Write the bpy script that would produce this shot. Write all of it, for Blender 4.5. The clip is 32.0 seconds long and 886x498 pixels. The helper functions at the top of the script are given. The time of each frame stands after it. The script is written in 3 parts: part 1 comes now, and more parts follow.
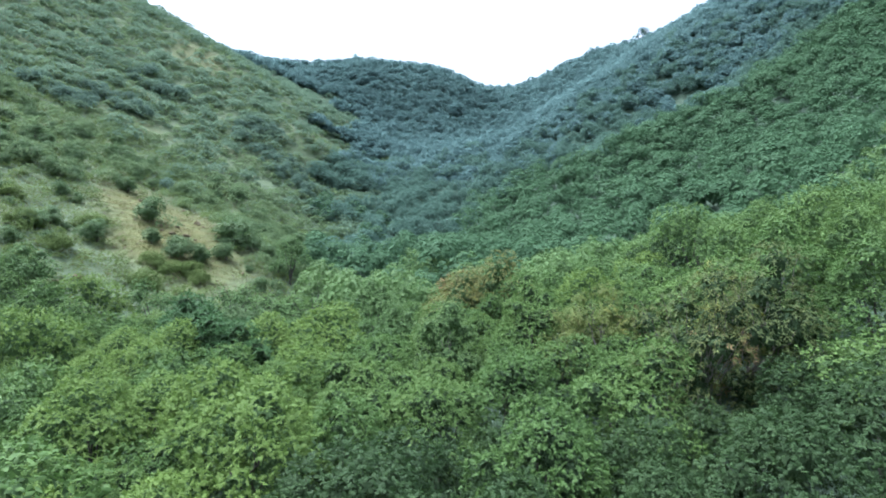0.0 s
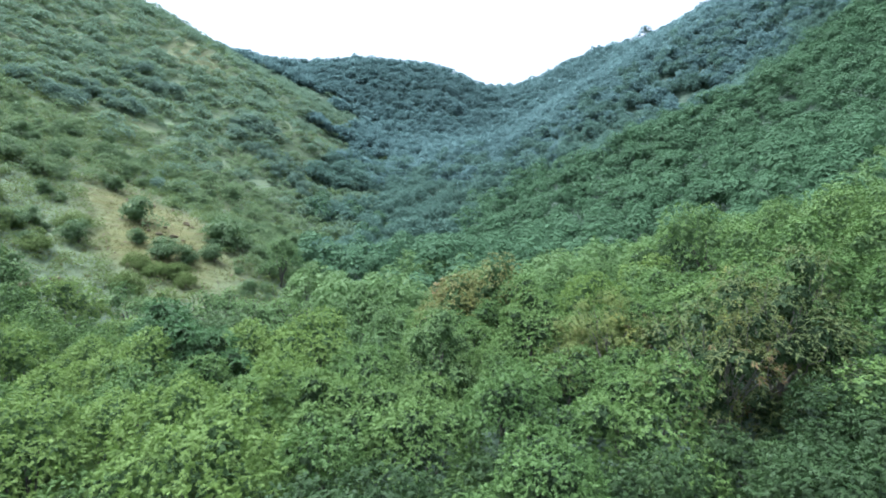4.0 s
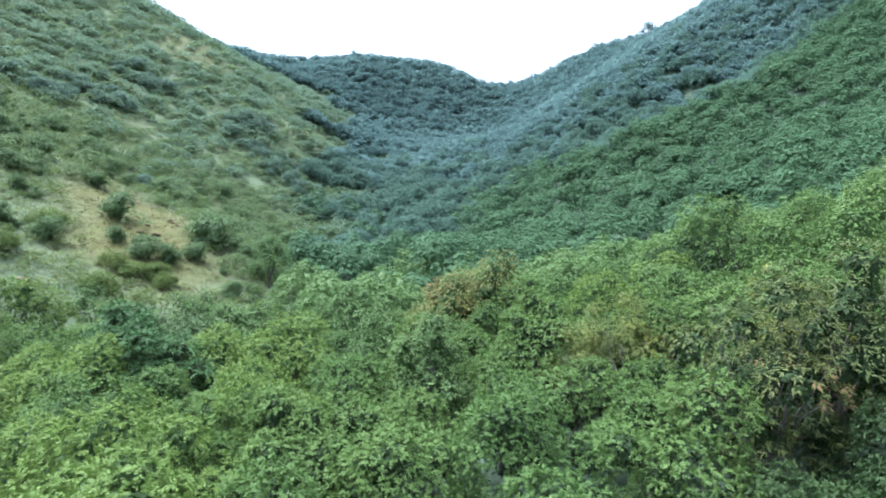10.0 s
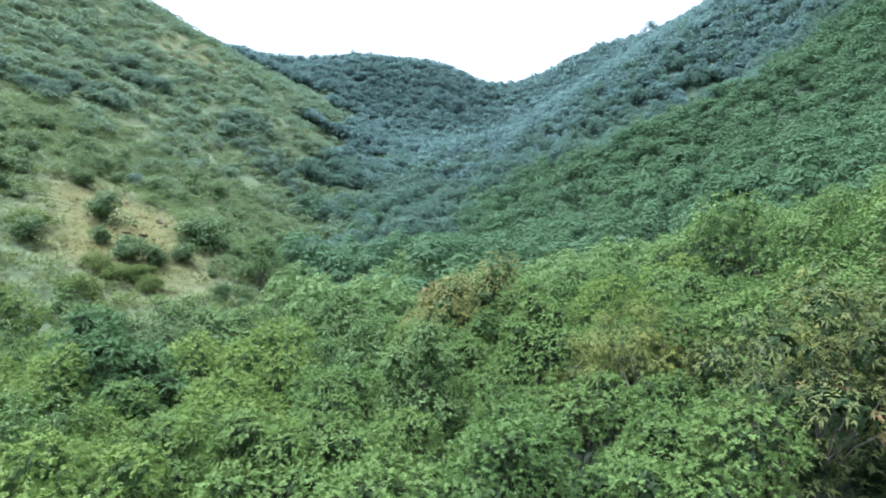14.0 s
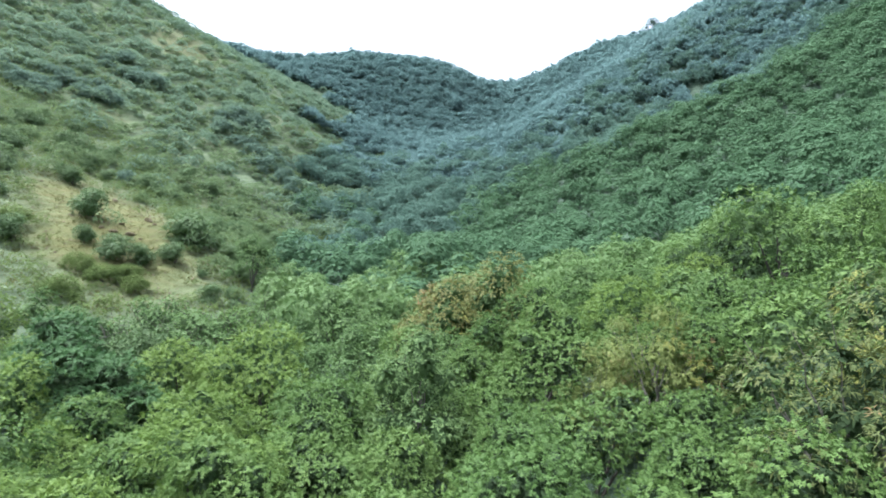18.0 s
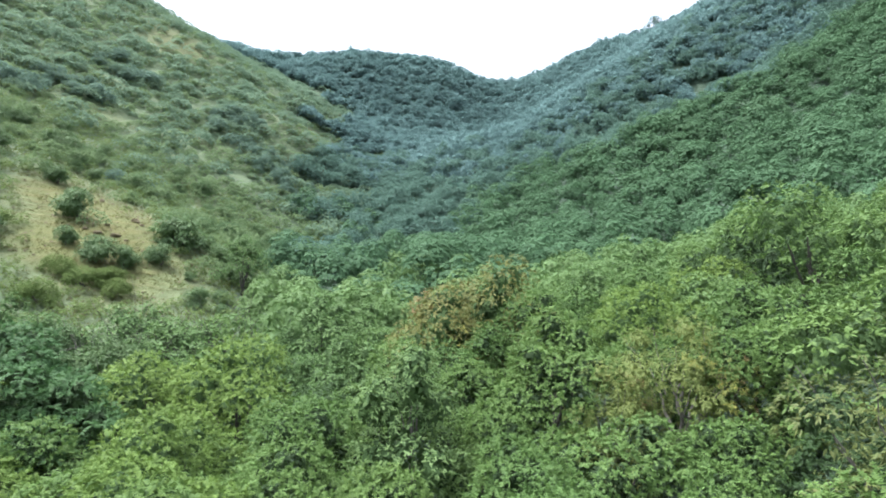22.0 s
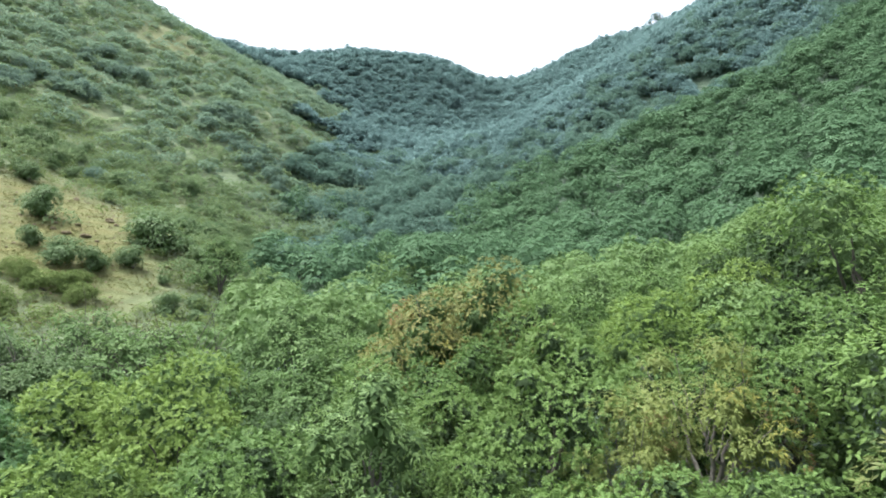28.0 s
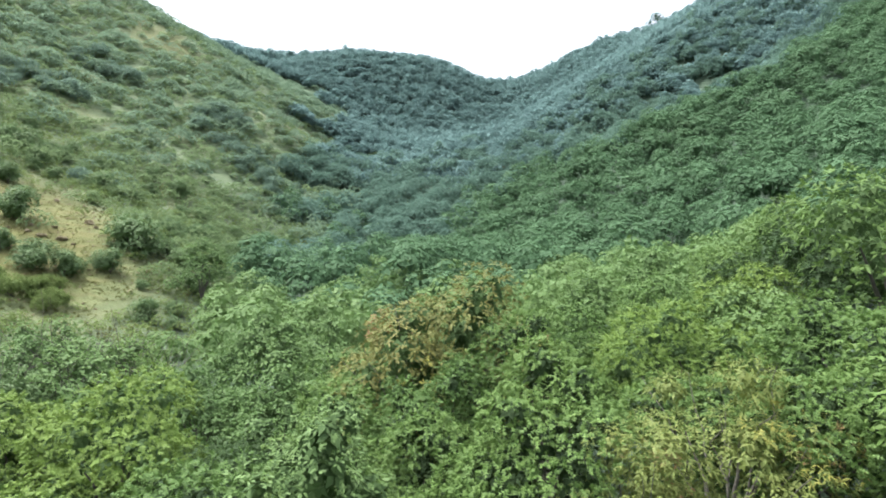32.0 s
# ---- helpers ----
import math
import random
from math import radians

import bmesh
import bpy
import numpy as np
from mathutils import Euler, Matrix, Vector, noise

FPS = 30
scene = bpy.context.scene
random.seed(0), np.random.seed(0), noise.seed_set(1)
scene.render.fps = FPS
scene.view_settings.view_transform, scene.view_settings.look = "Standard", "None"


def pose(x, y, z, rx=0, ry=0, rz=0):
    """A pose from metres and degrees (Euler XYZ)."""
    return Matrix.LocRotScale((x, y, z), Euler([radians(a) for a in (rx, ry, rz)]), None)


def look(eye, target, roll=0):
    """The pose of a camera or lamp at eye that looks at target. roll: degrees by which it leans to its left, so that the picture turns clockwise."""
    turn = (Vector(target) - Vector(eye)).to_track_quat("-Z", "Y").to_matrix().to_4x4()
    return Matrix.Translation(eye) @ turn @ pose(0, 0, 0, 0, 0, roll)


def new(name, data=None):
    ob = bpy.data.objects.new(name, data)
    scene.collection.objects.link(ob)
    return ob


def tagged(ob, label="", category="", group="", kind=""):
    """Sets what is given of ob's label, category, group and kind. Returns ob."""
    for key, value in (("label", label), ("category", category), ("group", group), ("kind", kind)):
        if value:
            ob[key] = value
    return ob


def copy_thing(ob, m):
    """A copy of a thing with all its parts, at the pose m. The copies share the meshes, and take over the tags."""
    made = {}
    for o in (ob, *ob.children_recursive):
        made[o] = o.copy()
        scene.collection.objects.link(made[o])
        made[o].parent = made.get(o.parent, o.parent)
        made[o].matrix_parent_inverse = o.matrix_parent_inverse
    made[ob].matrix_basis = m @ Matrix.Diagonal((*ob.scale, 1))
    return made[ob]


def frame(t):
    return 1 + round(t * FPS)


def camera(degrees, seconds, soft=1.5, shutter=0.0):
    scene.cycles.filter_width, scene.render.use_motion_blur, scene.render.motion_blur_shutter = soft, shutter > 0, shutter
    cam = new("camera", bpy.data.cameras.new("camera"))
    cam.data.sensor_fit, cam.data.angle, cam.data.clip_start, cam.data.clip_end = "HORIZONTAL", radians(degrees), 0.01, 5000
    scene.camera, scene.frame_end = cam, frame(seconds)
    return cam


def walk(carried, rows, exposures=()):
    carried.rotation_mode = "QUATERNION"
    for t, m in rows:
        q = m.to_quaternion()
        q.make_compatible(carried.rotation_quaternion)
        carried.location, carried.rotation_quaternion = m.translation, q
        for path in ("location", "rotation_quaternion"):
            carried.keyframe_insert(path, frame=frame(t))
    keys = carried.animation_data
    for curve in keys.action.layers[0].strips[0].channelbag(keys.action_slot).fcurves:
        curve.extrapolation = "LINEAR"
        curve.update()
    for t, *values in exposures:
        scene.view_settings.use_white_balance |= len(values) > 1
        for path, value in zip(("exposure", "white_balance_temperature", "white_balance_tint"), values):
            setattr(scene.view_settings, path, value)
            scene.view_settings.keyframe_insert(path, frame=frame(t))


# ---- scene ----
cam = camera(75.0, 32.0, soft=1.8)
METRES, EYE, TILT, LEAN, TURN = 16.0, 12.0, 0.0, 0.0, 0.0
ROWS = [
    (0.0, 0.0, 0.0, 0.0, 0.0, 0.0, -0.0),
    (0.5, 0.0043, 0.0154, 0.0018, 0.01, -0.01, -0.01),
    (1.0, 0.008, 0.031, 0.003, 0.03, -0.01, -0.01),
    (1.5, 0.0121, 0.047, 0.0037, 0.03, -0.02, -0.03),
    (2.0, 0.0163, 0.0631, 0.0043, 0.05, -0.03, -0.04),
    (2.5, 0.0203, 0.079, 0.0045, 0.07, -0.02, -0.05),
    (3.0, 0.0243, 0.0951, 0.0061, 0.09, -0.01, -0.06),
    (3.5, 0.0281, 0.1111, 0.0079, 0.1, 0.01, -0.07),
    (5.5, 0.0379, 0.1721, 0.0111, 0.23, 0.07, -0.04),
    (6.0, 0.0397, 0.1874, 0.0105, 0.23, 0.07, -0.05),
    (6.5, 0.0419, 0.2028, 0.0093, 0.25, 0.08, -0.05),
    (7.0, 0.0443, 0.2183, 0.0069, 0.26, 0.08, -0.05),
    (7.5, 0.0469, 0.2338, 0.0045, 0.26, 0.06, -0.05),
    (8.0, 0.0494, 0.2491, 0.0021, 0.27, 0.07, -0.05),
    (8.5, 0.052, 0.2648, 0.0004, 0.29, 0.04, -0.05),
    (9.0, 0.0547, 0.2807, -0.0012, 0.3, 0.09, -0.05),
    (9.5, 0.0573, 0.2969, -0.0034, 0.3, 0.11, -0.05),
    (10.0, 0.06, 0.3127, -0.0048, 0.31, 0.12, -0.05),
    (10.5, 0.0628, 0.3281, -0.0056, 0.32, 0.12, -0.05),
    (11.0, 0.0654, 0.3434, -0.0051, 0.32, 0.12, -0.05),
    (11.5, 0.0679, 0.3585, -0.005, 0.33, 0.15, -0.04),
    (12.0, 0.0706, 0.3735, -0.0048, 0.33, 0.15, -0.05),
    (12.5, 0.0727, 0.3882, -0.0042, 0.34, 0.16, -0.05),
    (13.0, 0.074, 0.4028, -0.0035, 0.35, 0.18, -0.05),
    (13.5, 0.0747, 0.4176, -0.0024, 0.35, 0.2, -0.06),
    (14.0, 0.0753, 0.4323, -0.0011, 0.34, 0.23, -0.08),
    (14.5, 0.0759, 0.4473, -0.0011, 0.34, 0.25, -0.08),
    (16.5, 0.0763, 0.5054, -0.0042, 0.29, 0.17, -0.09),
    (17.0, 0.0764, 0.5207, -0.0047, 0.3, 0.12, -0.08),
    (17.5, 0.0762, 0.5357, -0.0025, 0.31, 0.12, -0.07),
    (18.0, 0.0764, 0.551, -0.0009, 0.3, 0.16, -0.07),
    (18.5, 0.077, 0.5662, 0.0009, 0.31, 0.15, -0.08),
    (19.0, 0.0782, 0.5817, 0.0026, 0.3, 0.18, -0.08),
    (19.5, 0.0782, 0.5963, 0.0055, 0.31, 0.18, -0.06),
    (20.0, 0.0782, 0.6113, 0.0078, 0.33, 0.18, -0.04),
    (20.5, 0.0801, 0.6266, 0.0098, 0.32, 0.19, -0.04),
    (21.0, 0.0823, 0.642, 0.0093, 0.34, 0.2, -0.03),
    (21.5, 0.085, 0.6581, 0.0086, 0.35, 0.19, -0.02),
    (22.0, 0.0882, 0.6746, 0.0083, 0.36, 0.21, -0.03),
    (22.5, 0.0916, 0.6909, 0.0076, 0.39, 0.22, -0.0),
    (23.0, 0.0953, 0.7069, 0.0077, 0.4, 0.2, -0.01),
    (23.5, 0.0986, 0.7225, 0.0084, 0.42, 0.21, -0.01),
    (24.0, 0.1017, 0.7381, 0.009, 0.41, 0.22, -0.01),
    (24.5, 0.1048, 0.7525, 0.0092, 0.41, 0.24, -0.01),
    (25.0, 0.1086, 0.7677, 0.0089, 0.4, 0.25, -0.0),
    (25.5, 0.1129, 0.7826, 0.0077, 0.39, 0.27, 0.0),
    (27.5, 0.1324, 0.8406, 0.0102, 0.4, 0.28, 0.06),
    (28.0, 0.1362, 0.8559, 0.0114, 0.39, 0.29, 0.04),
    (28.5, 0.1391, 0.8713, 0.012, 0.38, 0.29, 0.05),
    (29.0, 0.1428, 0.8865, 0.0125, 0.38, 0.29, 0.03),
    (29.5, 0.147, 0.9017, 0.0127, 0.38, 0.3, 0.04),
    (30.0, 0.1527, 0.9165, 0.0125, 0.37, 0.3, 0.03),
    (30.5, 0.1591, 0.9317, 0.0123, 0.39, 0.3, 0.05),
    (31.0, 0.1658, 0.9467, 0.0127, 0.4, 0.28, 0.07),
    (31.5, 0.1723, 0.9618, 0.0139, 0.4, 0.28, 0.08),
    (32.0, 0.178, 0.9747, 0.0162, 0.4, 0.6, 0.07),
]
EXPOSURES = [(0.0, 1.52, 5330, 9), (6.0, 1.63, 5350, 9), (13.0, 1.68, 5470, 9), (19.0, 1.69, 5700, 9), (32.0, 1.69, 6150, 9)]
walk(cam, [(t, pose(0, 0, EYE, TILT, LEAN, TURN) @ pose(METRES * x, 1.317 * METRES * y, METRES * z, 90 + pitch / 1.317, roll, yaw / 1.317)) for t, x, y, z, yaw, pitch, roll in ROWS], EXPOSURES)

# ---- world, sun, exposure ----
SUN_FROM = Vector((-0.34, 0.06, 0.93)).normalized()
world = bpy.data.worlds.new("sky")
scene.world = world
world.use_nodes = True
wn, wl = world.node_tree.nodes, world.node_tree.links
sky = wn.new("ShaderNodeTexSky")
sky.sky_type = "NISHITA"
sky.sun_disc = False
sky.sun_elevation = math.asin(SUN_FROM.z)
sky.sun_rotation = math.atan2(SUN_FROM.x, SUN_FROM.y)
sky.air_density, sky.dust_density, sky.ozone_density = 1.0, 6.0, 1.0
pale = wn.new("ShaderNodeHueSaturation")
pale.inputs["Saturation"].default_value = 0.3
wl.new(sky.outputs[0], pale.inputs["Color"])
wl.new(pale.outputs[0], wn["Background"].inputs["Color"])
wn["Background"].inputs["Strength"].default_value = 0.155
sun = new("sun", bpy.data.lights.new("sun", "SUN"))
sun.data.energy, sun.data.angle, sun.data.color = 2.2, radians(10), (1.0, 0.95, 0.86)
sun.matrix_world = look((0, 0, 60), Vector((0, 0, 60)) - SUN_FROM)


# ---- materials ----
def mat(name):
    m = bpy.data.materials.new(name)
    m.use_nodes = True
    nt = m.node_tree
    nt.nodes.clear()
    return m, nt.nodes, nt.links


def ramp(nodes, stops):
    r = nodes.new("ShaderNodeValToRGB")
    el = r.color_ramp.elements
    while len(el) < len(stops):
        el.new(0.5)
    for e, (p, c) in zip(el, stops):
        e.position, e.color = p, (*c, 1)
    return r


def noise_tex(nodes, links, vec, scale, detail=3.0, rough=0.55):
    n = nodes.new("ShaderNodeTexNoise")
    n.inputs["Scale"].default_value, n.inputs["Detail"].default_value, n.inputs["Roughness"].default_value = scale, detail, rough
    links.new(vec, n.inputs["Vector"])
    return n


def leaf_mat(name, dark, mid, light, patch=0.16, gloss=0.6, through_light=0.3, per_object=0.36, shine=0.22):
    """Foliage: hue varies leaf by leaf, tree by tree and in broad patches."""
    m, n, l = mat(name)
    out = n.new("ShaderNodeOutputMaterial")
    geo, info = n.new("ShaderNodeNewGeometry"), n.new("ShaderNodeObjectInfo")
    tex = noise_tex(n, l, geo.outputs["Position"], patch, 2.0)
    fine = noise_tex(n, l, geo.outputs["Position"], 2.2, 2.0)

    def weighed(sock, k, prev=None):
        a = n.new("ShaderNodeMath")
        a.operation = "MULTIPLY_ADD"
        l.new(sock, a.inputs[0])
        a.inputs[1].default_value = k
        if prev is None:
            a.inputs[2].default_value = -0.14
        else:
            l.new(prev, a.inputs[2])
        return a.outputs[0]

    v = weighed(geo.outputs["Random Per Island"], 0.2)
    v = weighed(tex.outputs["Fac"], 0.42, v)
    v = weighed(fine.outputs["Fac"], 0.42, v)
    v = weighed(info.outputs["Random"], per_object * 0.5, v)
    r = ramp(n, [(0.0, dark), (0.45, mid), (0.95, light)])
    l.new(v, r.inputs[0])
    b = n.new("ShaderNodeBsdfPrincipled")
    l.new(r.outputs[0], b.inputs["Base Color"])
    b.inputs["Roughness"].default_value = gloss
    b.inputs["Specular IOR Level"].default_value = shine
    rough = noise_tex(n, l, geo.outputs["Position"], 7.0, 3.0, 0.7)
    bump = n.new("ShaderNodeBump")
    bump.inputs["Strength"].default_value, bump.inputs["Distance"].default_value = 0.35, 0.05
    l.new(rough.outputs["Fac"], bump.inputs["Height"])
    l.new(bump.outputs[0], b.inputs["Normal"])
    t = n.new("ShaderNodeBsdfTranslucent")
    l.new(r.outputs[0], t.inputs["Color"])
    mix = n.new("ShaderNodeMixShader")
    mix.inputs[0].default_value = through_light
    l.new(b.outputs[0], mix.inputs[1])
    l.new(t.outputs[0], mix.inputs[2])
    l.new(mix.outputs[0], out.inputs[0])
    return m


def bark_mat(name, a, b_):
    m, n, l = mat(name)
    out, b = n.new("ShaderNodeOutputMaterial"), n.new("ShaderNodeBsdfPrincipled")
    co = n.new("ShaderNodeTexCoord")
    t = noise_tex(n, l, co.outputs["Object"], 9.0, 5.0)
    r = ramp(n, [(0.3, a), (0.7, b_)])
    l.new(t.outputs["Fac"], r.inputs[0])
    l.new(r.outputs[0], b.inputs["Base Color"])
    b.inputs["Roughness"].default_value = 0.9
    bump = n.new("ShaderNodeBump")
    bump.inputs["Strength"].default_value, bump.inputs["Distance"].default_value = 0.6, 0.02
    l.new(t.outputs["Fac"], bump.inputs["Height"])
    l.new(bump.outputs[0], b.inputs["Normal"])
    l.new(b.outputs[0], out.inputs[0])
    return m


LEAF_GREEN = leaf_mat("leaf_green", (0.038, 0.075, 0.020), (0.078, 0.139, 0.035), (0.136, 0.207, 0.054), per_object=0.62)
LEAF_LIME = leaf_mat("leaf_lime", (0.066, 0.112, 0.024), (0.124, 0.194, 0.041), (0.190, 0.264, 0.058))
LEAF_DEEP = leaf_mat("leaf_deep", (0.028, 0.064, 0.022), (0.052, 0.112, 0.036), (0.090, 0.164, 0.054))
# Darker copy of the green: the dimmer light near the start is painted in.
LEAF_DIM = leaf_mat("leaf_dim", (0.017, 0.036, 0.012), (0.034, 0.066, 0.020), (0.064, 0.104, 0.031))
LEAF_GREY = leaf_mat("leaf_grey", (0.076, 0.130, 0.045), (0.122, 0.192, 0.066), (0.172, 0.244, 0.090))
LEAF_YELLOW = leaf_mat("leaf_yellow", (0.084, 0.120, 0.032), (0.138, 0.172, 0.046), (0.226, 0.226, 0.056), patch=0.45)
LEAF_DULL = leaf_mat("leaf_dull", (0.050, 0.075, 0.026), (0.090, 0.118, 0.036), (0.156, 0.164, 0.046), patch=0.45)
LEAF_GOLD = leaf_mat("leaf_gold", (0.110, 0.130, 0.030), (0.185, 0.190, 0.042), (0.270, 0.250, 0.056))
LEAF_BROWN = leaf_mat("leaf_brown", (0.082, 0.104, 0.032), (0.130, 0.140, 0.040), (0.186, 0.166, 0.048), patch=0.5)
LEAF_HERB = leaf_mat("leaf_herb", (0.078, 0.118, 0.036), (0.108, 0.152, 0.048), (0.140, 0.182, 0.062), patch=0.15, through_light=0.45, shine=0.06)
LEAF_RUST = leaf_mat("leaf_rust", (0.120, 0.085, 0.040), (0.190, 0.130, 0.060), (0.250, 0.185, 0.080))
LEAF_OLIVE = leaf_mat("leaf_olive", (0.048, 0.086, 0.034), (0.082, 0.132, 0.052), (0.130, 0.180, 0.072))
LEAF_SHRUB = leaf_mat("leaf_shrub", (0.058, 0.104, 0.042), (0.092, 0.150, 0.060), (0.134, 0.192, 0.080))
# Slope greens: ridge, and in part scrub, paled and blued to stand for haze.
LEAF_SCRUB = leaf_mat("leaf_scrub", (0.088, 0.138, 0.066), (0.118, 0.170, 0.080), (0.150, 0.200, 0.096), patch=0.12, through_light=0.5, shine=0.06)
LEAF_RIDGE_HAZE = leaf_mat("leaf_ridge_haze", (0.116, 0.172, 0.118), (0.136, 0.198, 0.132), (0.158, 0.222, 0.146), patch=0.05, through_light=0.5, shine=0.02)
# Darkened greens for leaves inside the crowns: the shade there is painted in.
INNER_SHADE = leaf_mat("inner_leaf_shade", (0.017, 0.031, 0.012), (0.028, 0.051, 0.018), (0.045, 0.073, 0.025), patch=0.5, gloss=0.8, through_light=0.2)
INNER_HALF_SHADE = leaf_mat("inner_leaf_half_shade", (0.038, 0.069, 0.025), (0.063, 0.108, 0.037), (0.095, 0.147, 0.052), patch=0.5, gloss=0.8, through_light=0.3)
# Steps from the near green towards the blue that stands for distance haze.
LEAF_WOODS_HAZE = leaf_mat("leaf_woods_haze", (0.045, 0.088, 0.046), (0.065, 0.122, 0.060), (0.096, 0.157, 0.078), patch=0.09, per_object=0.4, shine=0.08)
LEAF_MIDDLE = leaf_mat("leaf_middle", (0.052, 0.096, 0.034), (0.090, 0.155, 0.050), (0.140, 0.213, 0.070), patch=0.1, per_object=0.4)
# Blue distance haze is painted into these three leaf colours, strongest on the hills.
LEAF_HAZED = leaf_mat("leaf_hazed", (0.085, 0.143, 0.114), (0.098, 0.160, 0.126), (0.115, 0.179, 0.138), patch=0.07, per_object=0.4, through_light=0.5, shine=0.02)
LEAF_THICKET_HAZE = leaf_mat("leaf_thicket_haze", (0.098, 0.150, 0.116), (0.112, 0.168, 0.128), (0.130, 0.186, 0.140), patch=0.07, through_light=0.5, shine=0.02)
LEAF_HILL_HAZE = leaf_mat("leaf_hill_haze", (0.112, 0.180, 0.172), (0.122, 0.193, 0.184), (0.134, 0.207, 0.197), patch=0.06, per_object=0.4, through_light=0.6, shine=0.0)
BARK = bark_mat("bark", (0.032, 0.030, 0.024), (0.075, 0.068, 0.054))
BARK_PALE = bark_mat("bark_pale", (0.07, 0.066, 0.056), (0.16, 0.148, 0.126))


def ground_mat():
    """Leaf litter under the woods; grass, trampled ledges and bare earth on the open slope."""
    m, n, l = mat("hill_soil_and_grass")
    out, b = n.new("ShaderNodeOutputMaterial"), n.new("ShaderNodeBsdfPrincipled")
    geo = n.new("ShaderNodeNewGeometry")
    at = n.new("ShaderNodeAttribute")
    at.attribute_name = "open_grass"
    big = noise_tex(n, l, geo.outputs["Position"], 0.07, 4.0)
    mid = noise_tex(n, l, geo.outputs["Position"], 0.5, 5.0, 0.65)
    fine = noise_tex(n, l, geo.outputs["Position"], 5.0, 4.0, 0.7)
    mp = n.new("ShaderNodeMapping")
    mp.inputs["Scale"].default_value = (0.12, 0.12, 1.0)
    l.new(geo.outputs["Position"], mp.inputs["Vector"])
    wave = n.new("ShaderNodeTexNoise")
    wave.inputs["Scale"].default_value, wave.inputs["Detail"].default_value = 1.9, 4.0
    l.new(mp.outputs[0], wave.inputs["Vector"])
    grass = ramp(n, [(0.3, (0.068, 0.078, 0.018)), (0.5, (0.088, 0.094, 0.023)), (0.7, (0.108, 0.106, 0.029))])
    l.new(mid.outputs["Fac"], grass.inputs[0])
    earth = ramp(n, [(0.3, (0.080, 0.068, 0.016)), (0.7, (0.110, 0.089, 0.022))])
    l.new(fine.outputs["Fac"], earth.inputs[0])
    worn = ramp(n, [(0.64, (0, 0, 0)), (0.80, (0.7, 0.7, 0.7))])
    l.new(wave.outputs["Fac"], worn.inputs[0])
    mixa = n.new("ShaderNodeMix")
    mixa.data_type = "RGBA"
    ledge = n.new("ShaderNodeTexWave")
    ledge.wave_type, ledge.bands_direction = "BANDS", "Z"
    ledge.inputs["Scale"].default_value, ledge.inputs["Distortion"].default_value = 0.34, 14.0
    ledge.inputs["Detail"].default_value, ledge.inputs["Detail Scale"].default_value = 3.0, 0.35
    l.new(geo.outputs["Position"], ledge.inputs["Vector"])
    tread = ramp(n, [(0.70, (0, 0, 0)), (0.95, (0.5, 0.5, 0.5))])
    l.new(ledge.outputs["Fac"], tread.inputs[0])
    either = n.new("ShaderNodeMath")
    either.operation = "MAXIMUM"
    l.new(worn.outputs[0], either.inputs[0])
    l.new(tread.outputs[0], either.inputs[1])
    l.new(either.outputs[0], mixa.inputs[0])
    l.new(grass.outputs[0], mixa.inputs[6])
    l.new(earth.outputs[0], mixa.inputs[7])
    at2 = n.new("ShaderNodeAttribute")
    at2.attribute_name = "turf"
    herb = ramp(n, [(0.3, (0.076, 0.110, 0.056)), (0.5, (0.094, 0.128, 0.064)), (0.72, (0.112, 0.142, 0.072))])
    l.new(mid.outputs["Fac"], herb.inputs[0])
    mixc = n.new("ShaderNodeMix")
    mixc.data_type = "RGBA"
    l.new(at2.outputs["Fac"], mixc.inputs[0])
    l.new(herb.outputs[0], mixc.inputs[6])
    l.new(mixa.outputs[2], mixc.inputs[7])
    litter = ramp(n, [(0.3, (0.040, 0.066, 0.042)), (0.7, (0.058, 0.092, 0.056))])
    l.new(mid.outputs["Fac"], litter.inputs[0])
    mixb = n.new("ShaderNodeMix")
    mixb.data_type = "RGBA"
    l.new(at.outputs["Fac"], mixb.inputs[0])
    l.new(litter.outputs[0], mixb.inputs[6])
    l.new(mixc.outputs[2], mixb.inputs[7])
    l.new(mixb.outputs[2], b.inputs["Base Color"])
    b.inputs["Roughness"].default_value = 0.95
    bump = n.new("ShaderNodeBump")
    bump.inputs["Strength"].default_value, bump.inputs["Distance"].default_value = 0.7, 0.25
    l.new(fine.outputs["Fac"], bump.inputs["Height"])
    step = n.new("ShaderNodeBump")
    step.inputs["Strength"].default_value, step.inputs["Distance"].default_value = 0.5, 0.15
    l.new(ledge.outputs["Fac"], step.inputs["Height"])
    l.new(bump.outputs[0], step.inputs["Normal"])
    l.new(step.outputs[0], b.inputs["Normal"])
    l.new(b.outputs[0], out.inputs[0])
    return m


GROUND = ground_mat()
GRASS_BLADE = leaf_mat("grass_blade", (0.065, 0.084, 0.025), (0.124, 0.132, 0.043), (0.197, 0.175, 0.074), patch=0.2, gloss=0.6)


# ---- the lie of the land ----
def soft_rise(t, w):
    return w * np.logaddexp(0, t / w)


FLOOR_Y = np.array([0, 20, 33, 48, 65, 85, 110, 150, 200, 250, 300.0])
FLOOR_Z = np.array([7.115, 6.192, 7.603, 8.034, 9.004, 11.832, 13.802, 26.906, 49.27, 56.152, 92.086])
FLOOR_M = np.gradient(FLOOR_Z, FLOOR_Y)


